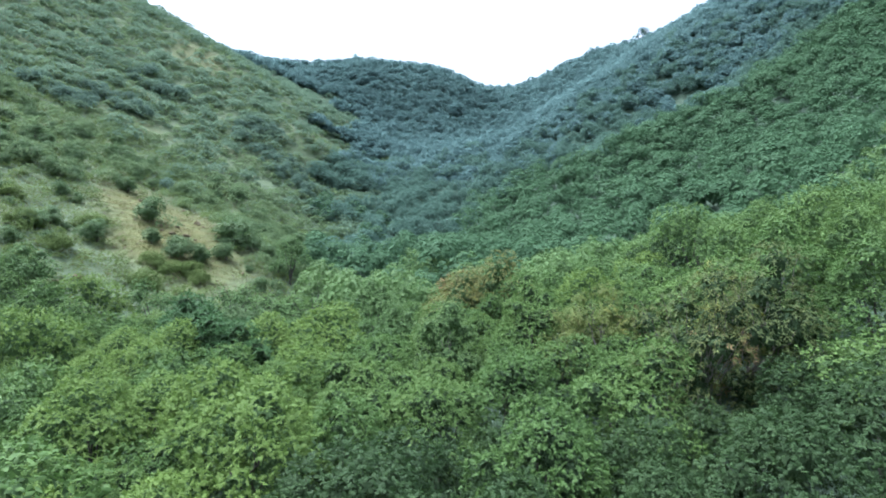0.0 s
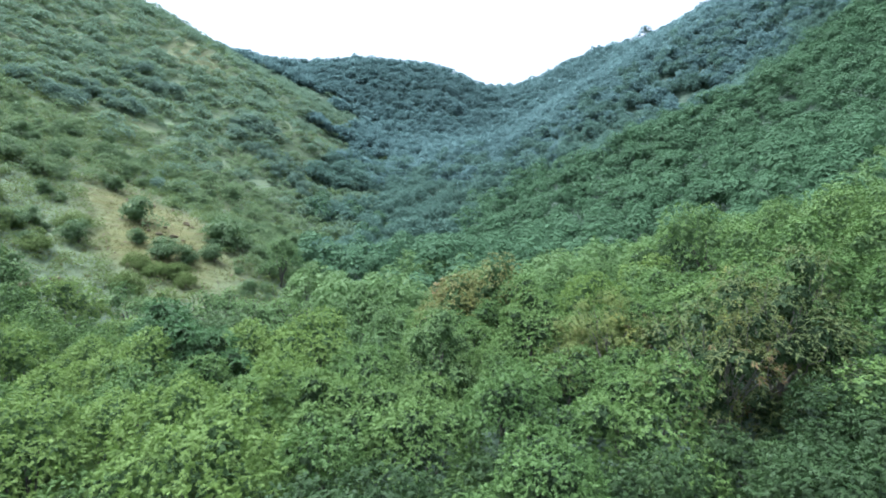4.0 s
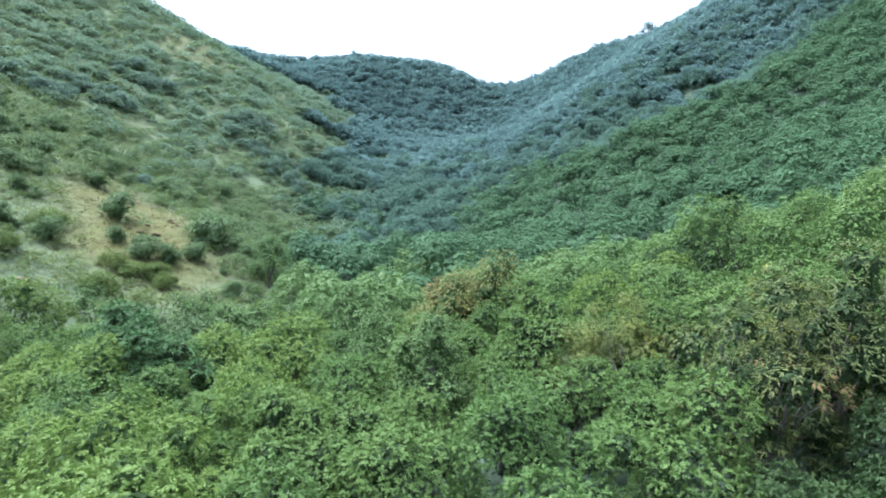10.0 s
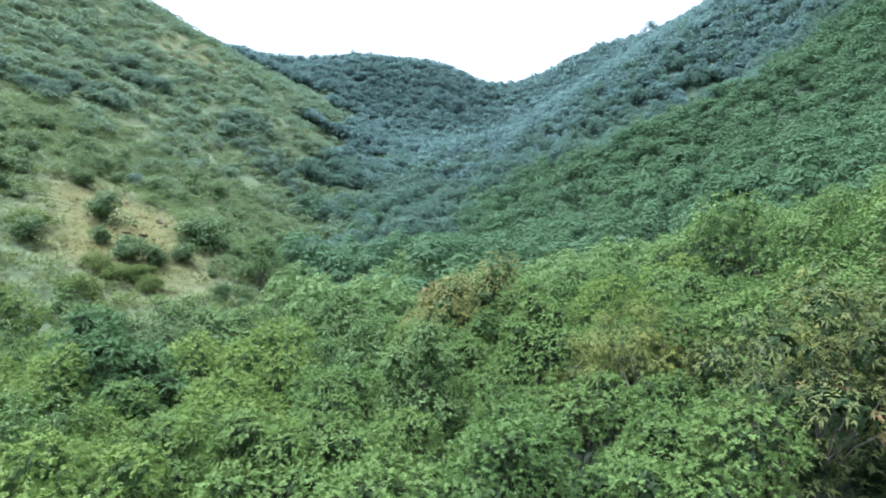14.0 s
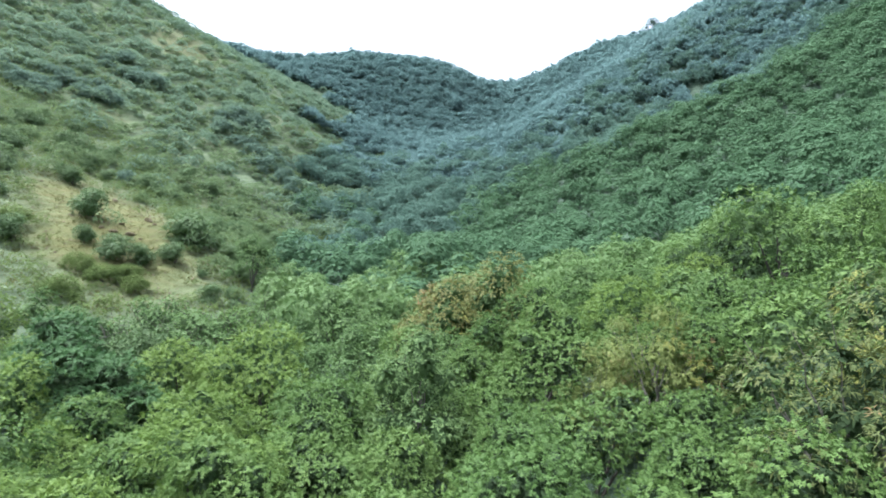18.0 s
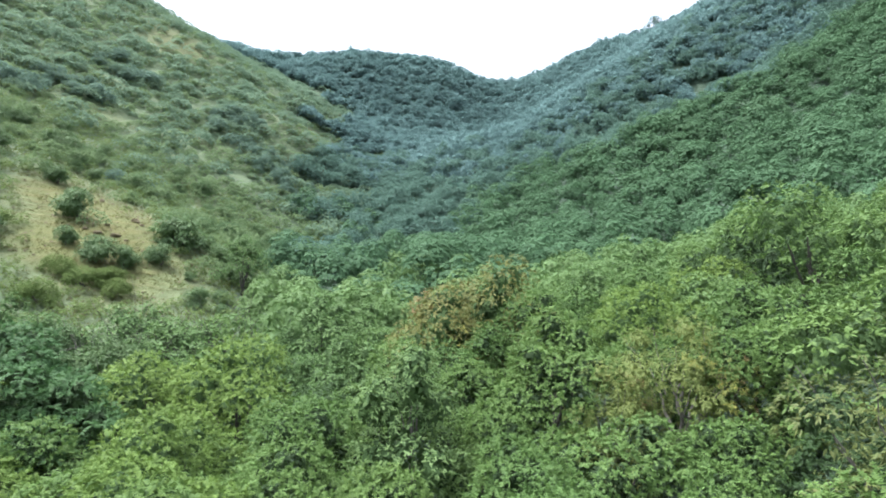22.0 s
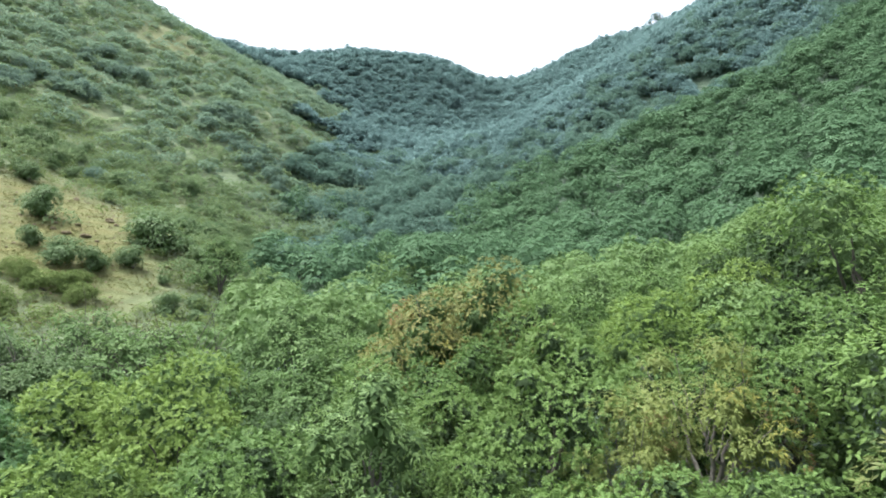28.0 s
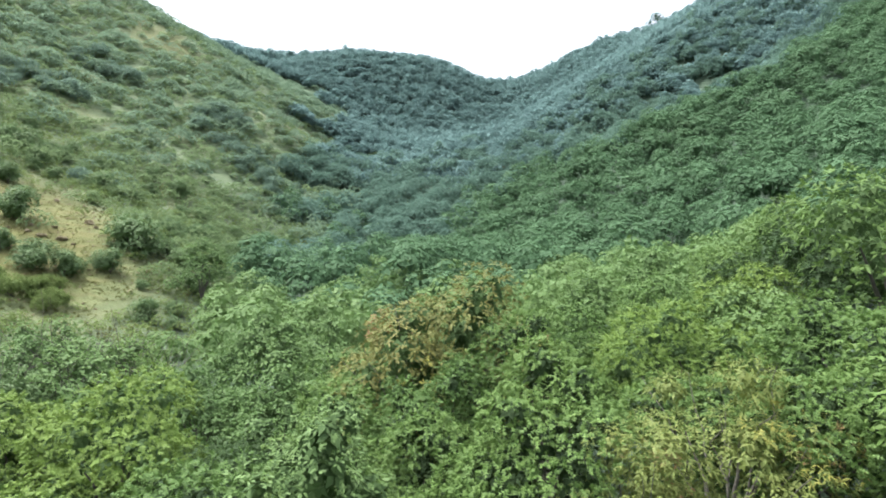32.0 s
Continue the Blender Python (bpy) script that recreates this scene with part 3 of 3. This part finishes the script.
for x, y, s, k in ((-7.9, 39.2, 1.1, 0), (-6.9, 19.7, 1.05, 1), (-8.6, 24.2, 1.0, 1), (-13.6, 21.9, 0.9, 0), (-5.4, 28.5, 0.9, 0), (-8.0, 33.4, 0.95, 1)):
    stand(LIMES[k], x, y, s, x, used)
    placed.append((x, y, 1.15 * s))
for x, y, s, k in ((-13.2, 35.8, 1.0, 0), (-16.2, 38.6, 1.1, 1)):
    stand(DEEPS[k], x, y, s, x, used)
    placed.append((x, y, 1.15 * s))
stand(DISTANT[0], -19.2, 72.6, 0.95, 0.0, used)
placed.append((-19.2, 72.6, 2.4))
for x, y, s in ((-15.0, 43.0, 1.0), (-18.0, 41.0, 1.0), (-22.0, 49.0, 0.9)):
    stand(OLIVES[0], x, y, s, x, used)
    placed.append((x, y, 1.1 * s))
stand(GREYS[0], 0.3, 32.8, 1.0, 0.0, used)
placed.append((0.3, 32.8, 1.2))

for x, y, s, k in ((-0.7, 39.6, 0.86, 0), (2.5, 39.0, 0.84, 1), (5.7, 39.5, 0.88, 2)):
    stand(SORTS[k], x, y, s, 2.0 * x, used, sink=-0.2)
    placed.append((x, y, 1.5 * s))

# the woods near by, tree by tree
tries, count = 0, 0
while count < 250 and tries < 30000:
    tries += 1
    y = rng.uniform(8, 52)
    x = rng.uniform(-1, 1) * (0.78 * y + 4)
    s = rng.uniform(0.72, 1.15)
    if openness(x, y) > 0.4 or not free(x, y, (1.85 if tries < 9000 else 1.45) * s):
        continue
    placed.append((x, y, 1.75 * s))
    sort = SORTS[rng.integers(6)] if 11 < y < 38 and abs(x - 1) < 13 else COARSE[rng.integers(5)] if rng.random() > (y - 40) / 14 else DISTANT[rng.integers(3)]
    u = rng.random()
    if u < 0.2 * (x < -4) + 0.02 * (y > 32):
        sort = LIMES[rng.integers(2)]
    # Mostly the darkened green near the start, in place of dimmer light.
    elif u > (0.12 if y < 23 and x > -3 else 0.65 if y < 21 else 0.96):
        sort = DARKS[rng.integers(3)]
    before_yellow = 5 < x < 16 and 19.5 < y < 25 or 5 < x < 12 and 27.5 < y < 32
    stand(sort, x, y, s, rng.uniform(0, 6.28), used, sink=rng.uniform(0.0, 1.0) + 2.5 * max(0, s - 0.95) + 0.55 * before_yellow)
    count += 1


def woods(name, label, seed, y0, y1, spacing, tufts, size, radius, tall, leaf, accept, leaves=3, lobes=10, stretch=0.86, close=0.75, sizes=(0.7, 1.2), up=0.5, wide=0.36, lobe=0.42, rise=(-0.1, 0.3)):
    """A closed stand of far trees as one mesh of leaf tufts."""
    k = np.random.default_rng(seed)
    co_all, fa_all, base, shells = [], [], 0, []
    for j in range(14):
        p, n, c, r = crown_shell(k, radius, tall * 0.8, tall * 0.2, lobes, tufts, lobe, close)
        spray = leaf_sprays(k, p, n, leaves, size, size * wide, 0.15, rise, up)
        shells.append(joined(inner_foliage(k, c, r, 2, 4, size * 1.7), spray) if tall > 2 else spray)
    for y in np.arange(y0, y1, spacing):
        half = stretch * abs(y) + 6
        row = np.arange(-half, half, spacing)
        if tall > 2:
            rise = np.hypot(canopy(row + 2, y) - canopy(row - 2, y), canopy(row, y + 2) - canopy(row, y - 2)) / 4
            row = np.concatenate([row, row[(rise > 0.62) & (k.random(len(row)) < (rise - 0.4) * 1.6)] + spacing * 0.5])
        for x in row:
            px, py = x + k.uniform(-0.45, 0.45) * spacing, y + k.uniform(-0.45, 0.45) * spacing
            if not accept(px, py, k):
                continue
            co, fa = shells[k.integers(14)]
            a, s = k.uniform(0, 6.28), k.uniform(*sizes)
            rot = np.array([[math.cos(a), -math.sin(a), 0], [math.sin(a), math.cos(a), 0], [0, 0, 1]])
            co_all.append(co @ rot.T * (s, s, s * k.uniform(0.85, 1.1)) + (px, py, float(ground_z(px, py))))
            fa_all.append(fa + base)
            base += len(co)
    me = quick_mesh(name, np.concatenate(co_all), np.concatenate(fa_all), leaf)
    return tagged(new(name, me), label, "woods", kind="stuff")


def rim_y(x):
    v = np.clip(x, -170, 170) / 100
    return np.maximum(282.695 - 2.756 * v - 34.696 * v * v, 120)


def in_woods(x, y, k):
    return openness(x, y) < 0.35 and y < rim_y(x) + 12


# Share of the next, hazier leaf colour: grows with y.
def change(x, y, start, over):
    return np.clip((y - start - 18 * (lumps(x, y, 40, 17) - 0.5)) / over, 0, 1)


def hazing(x, y):
    """0 in the green woods, 1 in those with painted blue haze, which begin behind the spur on one side."""
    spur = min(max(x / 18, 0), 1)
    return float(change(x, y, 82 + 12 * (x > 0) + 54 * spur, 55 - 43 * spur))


THICKETS = ((-50, 154, 6, 9), (-44, 147, 7, 7), (-23, 165, 6, 8), (-49, 151, 5, 8), (-80, 119, 6, 9), (-77, 154, 7, 6), (-44, 100, 4, 4), (-34, 142, 7, 7), (-75, 132, 7, 5), (-55, 76, 4, 6))


def bushy(x, y):
    """How thick the bushes stand on the open flank: in patches."""
    return 0.5 + 0.5 * min(max((lumps(x, y, 15, 33) - 0.36) * 5, 0), 1)


def in_thicket(x, y):
    return any(((x - a) / rx) ** 2 + ((y - b) / ry) ** 2 < 1 for a, b, rx, ry in THICKETS)


def scrub_cover(x, y, k):
    return openness(x, y) > 0.2 and k.random() > 0.12 + 0.85 * turf(x, y) and y < rim_y(x) + 5


FLUFFY = (0.0, 1.1)
# From stand to stand up the valley, more haze is in the leaf colour.
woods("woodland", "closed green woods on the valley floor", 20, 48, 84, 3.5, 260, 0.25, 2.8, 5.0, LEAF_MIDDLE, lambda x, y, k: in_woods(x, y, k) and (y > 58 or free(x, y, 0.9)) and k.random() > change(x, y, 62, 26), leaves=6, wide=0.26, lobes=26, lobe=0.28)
woods("woodland", "closed woods that climb the valley, green cooled by painted haze", 21, 58, 165, 4.0, 150, 0.36, 2.9, 5.2, LEAF_WOODS_HAZE, lambda x, y, k: in_woods(x, y, k) and k.random() < change(x, y, 62, 26) and k.random() > hazing(x, y), leaves=4, wide=0.36, sizes=(0.75, 1.35), lobes=9)
woods("woodland", "woods in the head of the valley, blue haze painted into the green", 26, 70, 215, 3.4, 95, 0.46, 3.0, 4.8, LEAF_HAZED, lambda x, y, k: in_woods(x, y, k) and change(x, y, 152, 50) < k.random() < hazing(x, y), leaves=3, wide=0.40, rise=FLUFFY)
woods("woodland", "dense woods on the far hills, pale blue-green with painted haze", 22, 120, 290, 2.9, 38, 0.72, 2.9, 4.2, LEAF_HILL_HAZE, lambda x, y, k: in_woods(x, y, k) and k.random() < change(x, y, 152, 50), leaves=3, lobes=6, stretch=0.81, wide=0.42, up=0.2, lobe=0.5, rise=FLUFFY)
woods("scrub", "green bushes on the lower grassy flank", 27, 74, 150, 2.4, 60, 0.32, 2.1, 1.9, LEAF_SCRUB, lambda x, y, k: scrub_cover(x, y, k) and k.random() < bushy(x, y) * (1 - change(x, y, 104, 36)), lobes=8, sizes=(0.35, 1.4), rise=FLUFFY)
woods("scrub", "scattered bushes on the upper grassy flank, paled by painted haze", 23, 92, 250, 2.6, 46, 0.48, 2.1, 1.8, LEAF_RIDGE_HAZE, lambda x, y, k: scrub_cover(x, y, k) and k.random() < bushy(x, y) * change(x, y, 104, 36), lobes=8, sizes=(0.35, 1.4), wide=0.42, rise=FLUFFY)
woods("thicket", "clumps of trees on the grassy flank, dark green paled by painted haze", 28, 100, 215, 3.0, 110, 0.42, 2.5, 3.2, LEAF_THICKET_HAZE, lambda x, y, k: openness(x, y) > 0.2 and k.random() < 0.6 and in_thicket(x, y), lobes=9, wide=0.40, sizes=(0.5, 1.15), rise=FLUFFY)
woods("undergrowth", "low olive-green scrub on the open slope", 24, 54, 120, 1.4, 26, 0.20, 1.1, 0.9, LEAF_HERB, scrub_cover, lobes=4)
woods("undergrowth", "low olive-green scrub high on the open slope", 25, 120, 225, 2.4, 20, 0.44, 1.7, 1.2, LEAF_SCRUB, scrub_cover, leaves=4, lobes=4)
# shrubs on the grassy slope, one by one
for x, y, s in (
    (-38.5, 75.7, 1.6), (-28.3, 77.8, 2.3), (-35.0, 69.6, 0.9), (-31.3, 68.1, 1.3), (-29.1, 69.2, 1.1), (-27.3, 71.8, 1.05), (-23.2, 78.0, 1.3),
    (-45.5, 101.3, 1.3), (-44.0, 101.7, 1.15), (-46.8, 85.6, 1.1), (-47.9, 72.6, 0.95), (-43.1, 60.5, 1.0), (-39.1, 64.5, 1.25), (-41.6, 55.6, 0.85),
    (-40.6, 59.4, 0.6), (-55.8, 77.1, 1.5), (-55.4, 86.5, 1.4), (-55.7, 99.2, 1.9), (-41.0, 115.0, 1.5), (-46.0, 116.3, 1.3), (-24.0, 71.3, 0.45),
):
    stand(SHRUBS[int(s * 100) % 5], x, y, s, x, used, sink=0.12 * s)
    placed.append((x, y, 1.2 * s))
for x, y, s in ((-29.8, 63.9, 1.1), (-27.3, 64.3, 0.9), (-32.8, 64.6, 1.0), (-30.4, 59.1, 1.2), (-28.8, 66.3, 0.8), (-48.7, 65.1, 1.0), (-43.5, 59.8, 1.2), (-39.5, 59.0, 1.0), (-41.0, 67.4, 1.1), (-39.6, 53.7, 1.1), (-29.1, 65.2, 0.85)):
    stand(LOWS[int(s * 100) % 2], x, y, s, x, used, sink=0.1 * s)
    placed.append((x, y, 1.3 * s))
count = 0
while count < 170:
    y = rng.uniform(63, 112)
    x = rng.uniform(-0.88 * y - 4, -12)
    if openness(x, y) < 0.4:
        continue
    s = rng.uniform(0.4, 1.3)
    if rng.random() < 1.3 * turf(x, y) or not free(x, y, 0.6 * s):
        count += 0.2
        continue
    placed.append((x, y, 0.8 * s))
    stand(SHRUBS[rng.integers(5)], x, y, s, rng.uniform(0, 6.28), used, sink=0.12 * s)
    count += 1


def grass_tufts():
    k = np.random.default_rng(31)
    y = k.uniform(52, 130, 60000)
    x = k.uniform(-1, -0.1, 60000) * (0.86 * y)
    ok = (openness(x, y) > 0.5) & (k.random(60000) < 0.35 + 0.65 * (lumps(x, y, 6, 9) > 0.5))
    x, y = x[ok][:15000], y[ok][:15000]
    p = np.stack([x, y, ground_z(x, y) - 0.02], 1)
    co, fa = leaf_sprays(k, p, np.tile([0, 0, 1.0], (len(p), 1)), 4, 0.22, 0.04, 0.1, (0.5, 1.1))
    tagged(new("grass", quick_mesh("grass", co, fa, GRASS_BLADE)), "tufts of yellowing grass on the open slope", "grass", kind="stuff")


grass_tufts()


# ---- small things on the open slope ----
def rock_mat():
    m, n, l = mat("dark_rock")
    out, s = n.new("ShaderNodeOutputMaterial"), n.new("ShaderNodeBsdfPrincipled")
    co = n.new("ShaderNodeTexCoord")
    t = noise_tex(n, l, co.outputs["Object"], 2.6, 6.0, 0.7)
    r = ramp(n, [(0.3, (0.062, 0.050, 0.026)), (0.6, (0.122, 0.098, 0.052)), (0.8, (0.18, 0.15, 0.088))])
    l.new(t.outputs["Fac"], r.inputs[0])
    l.new(r.outputs[0], s.inputs["Base Color"])
    s.inputs["Roughness"].default_value = 0.9
    bump = n.new("ShaderNodeBump")
    bump.inputs["Strength"].default_value, bump.inputs["Distance"].default_value = 0.8, 0.12
    l.new(t.outputs["Fac"], bump.inputs["Height"])
    l.new(bump.outputs[0], s.inputs["Normal"])
    l.new(s.outputs[0], out.inputs[0])
    return m


ROCK = rock_mat()


def boulder(x, y, size, label):
    bm = bmesh.new()
    bmesh.ops.create_icosphere(bm, subdivisions=3, radius=1.0)
    off = Vector((x, y, 3.0))
    for v in bm.verts:
        d = 1 + 0.45 * noise.noise(v.co * 1.1 + off) + 0.18 * noise.noise(v.co * 3.1 + off)
        v.co = Vector((v.co.x * size[0], v.co.y * size[1], v.co.z * size[2])) * d
    me = bpy.data.meshes.new("boulder")
    bm.to_mesh(me)
    bm.free()
    me.materials.append(ROCK)
    ob = tagged(new("boulder", me), label, "rock", "boulders on the slope")
    ob.location = (x, y, float(ground_z(x, y)) + size[2] * 0.25)
    ob.rotation_euler = (0, 0, x * 1.7)


boulder(-38.7, 53.9, (0.75, 0.6, 0.5), "dark weathered boulder half sunk in the grass")
boulder(-36.8, 53.1, (1.2, 0.7, 0.45), "long dark boulder at the foot of the slope")
boulder(-35.3, 56.0, (0.5, 0.45, 0.35), "small dark boulder among low scrub")
boulder(-34.1, 80.2, (0.45, 0.4, 0.3), "small dark boulder on the turf")

for k, (x, y) in enumerate(((-37.6, 73.6), (-36.0, 73.9), (-34.6, 73.7), (-33.0, 74.2), (-31.8, 74.0), (-35.2, 76.4), (-32.6, 70.2))):
    w = 0.24 + 0.09 * (k * 5 % 4)
    boulder(x, y, (w, 0.7 * w, 0.55 * w), "small brown rock on a worn ledge of the turf")


def stones():
    """Loose stones strewn over the turf."""
    k = np.random.default_rng(41)
    v = unit(np.array([[1, 0, 0], [-1, 0, 0], [0, 1, 0], [0, -1, 0], [0, 0, 1], [0.6, 0.6, 0.6], [-0.6, 0.5, 0.6], [0.5, -0.7, 0.5]], float))
    f = np.array([[0, 5, 7], [5, 4, 7], [5, 2, 6], [5, 6, 4], [2, 5, 0], [6, 2, 1], [6, 1, 4], [1, 3, 4], [3, 7, 4], [3, 0, 7]])
    y = k.uniform(56, 100, 9000)
    x = k.uniform(-0.85, -0.2, 9000) * y
    ok = turf(x, y) > 0.6 * k.random(9000) + 0.25
    x, y = x[ok][:420], y[ok][:420]
    s = k.uniform(0.05, 0.16, len(x)) * (1 + 1.5 * (k.random(len(x)) > 0.93))
    co = v[None] * (1 + k.uniform(-0.3, 0.3, (len(x), len(v), 1))) * s[:, None, None] + np.stack([x, y, ground_z(x, y)], 1)[:, None]
    fa = f[None] + (np.arange(len(x)) * len(v))[:, None, None]
    tagged(new("loose_stones", quick_mesh("loose_stones", co.reshape(-1, 3), fa.reshape(-1, 3), ROCK)), "loose brown stones strewn over the turf", "stones", kind="stuff")


stones()


def brush(x, y, size, seed):
    """A leafless grey thicket: many thin stems from one root."""
    k = np.random.default_rng(seed)
    top = tagged(new("dry_bush"), "leafless grey-brown bush of tangled twigs", "bush", "dry bushes")
    top.matrix_basis = Matrix.Translation((x, y, float(ground_z(x, y))))
    for j in range(26):
        a, lean = k.uniform(0, 6.28), k.uniform(0.2, 0.9)
        end = np.array([math.cos(a) * lean, math.sin(a) * lean, k.uniform(0.7, 1.0)]) * size
        stem = bend(k, (0, 0, -0.2), end, 6, 0.12 * size)
        pieces = [tube(stem, np.linspace(0.045, 0.012, 6), 5)]
        for q in range(4):
            s = stem[k.integers(2, 5)]
            pieces.append(tube(bend(k, s, s + k.normal(0, 0.28, 3) * size + (0, 0, 0.22 * size), 4, 0.05), np.linspace(0.018, 0.006, 4), 4))
        part("stem", quick_mesh("stem", *joined(*pieces), BARK), top)


brush(-13.8, 48.5, 4.7, 3)
brush(-18.8, 46.5, 4.5, 4)
brush(-16.5, 50.5, 4.2, 5)

# the tall tree that stands out on the skyline
lone = make_tree(rng, "skyline_tree", "tall wide-topped tree standing out on the ridge", "tree", "", LEAF_HILL_HAZE, BARK, 3.4, 9.0, 120, 5, 0.6, 0.16, 0.3, lobes=12, limbs=5, crown_base=0.5)
stand(lone, 86.0, 250.0, 1.0, 0.5)
woods("woodland", "closed green woods behind the way", 27, -16, 6, 3.4, 95, 0.46, 2.6, 4.9, LEAF_GREEN, lambda x, y, k: free(x, y, 1.0), leaves=4, stretch=1.2)
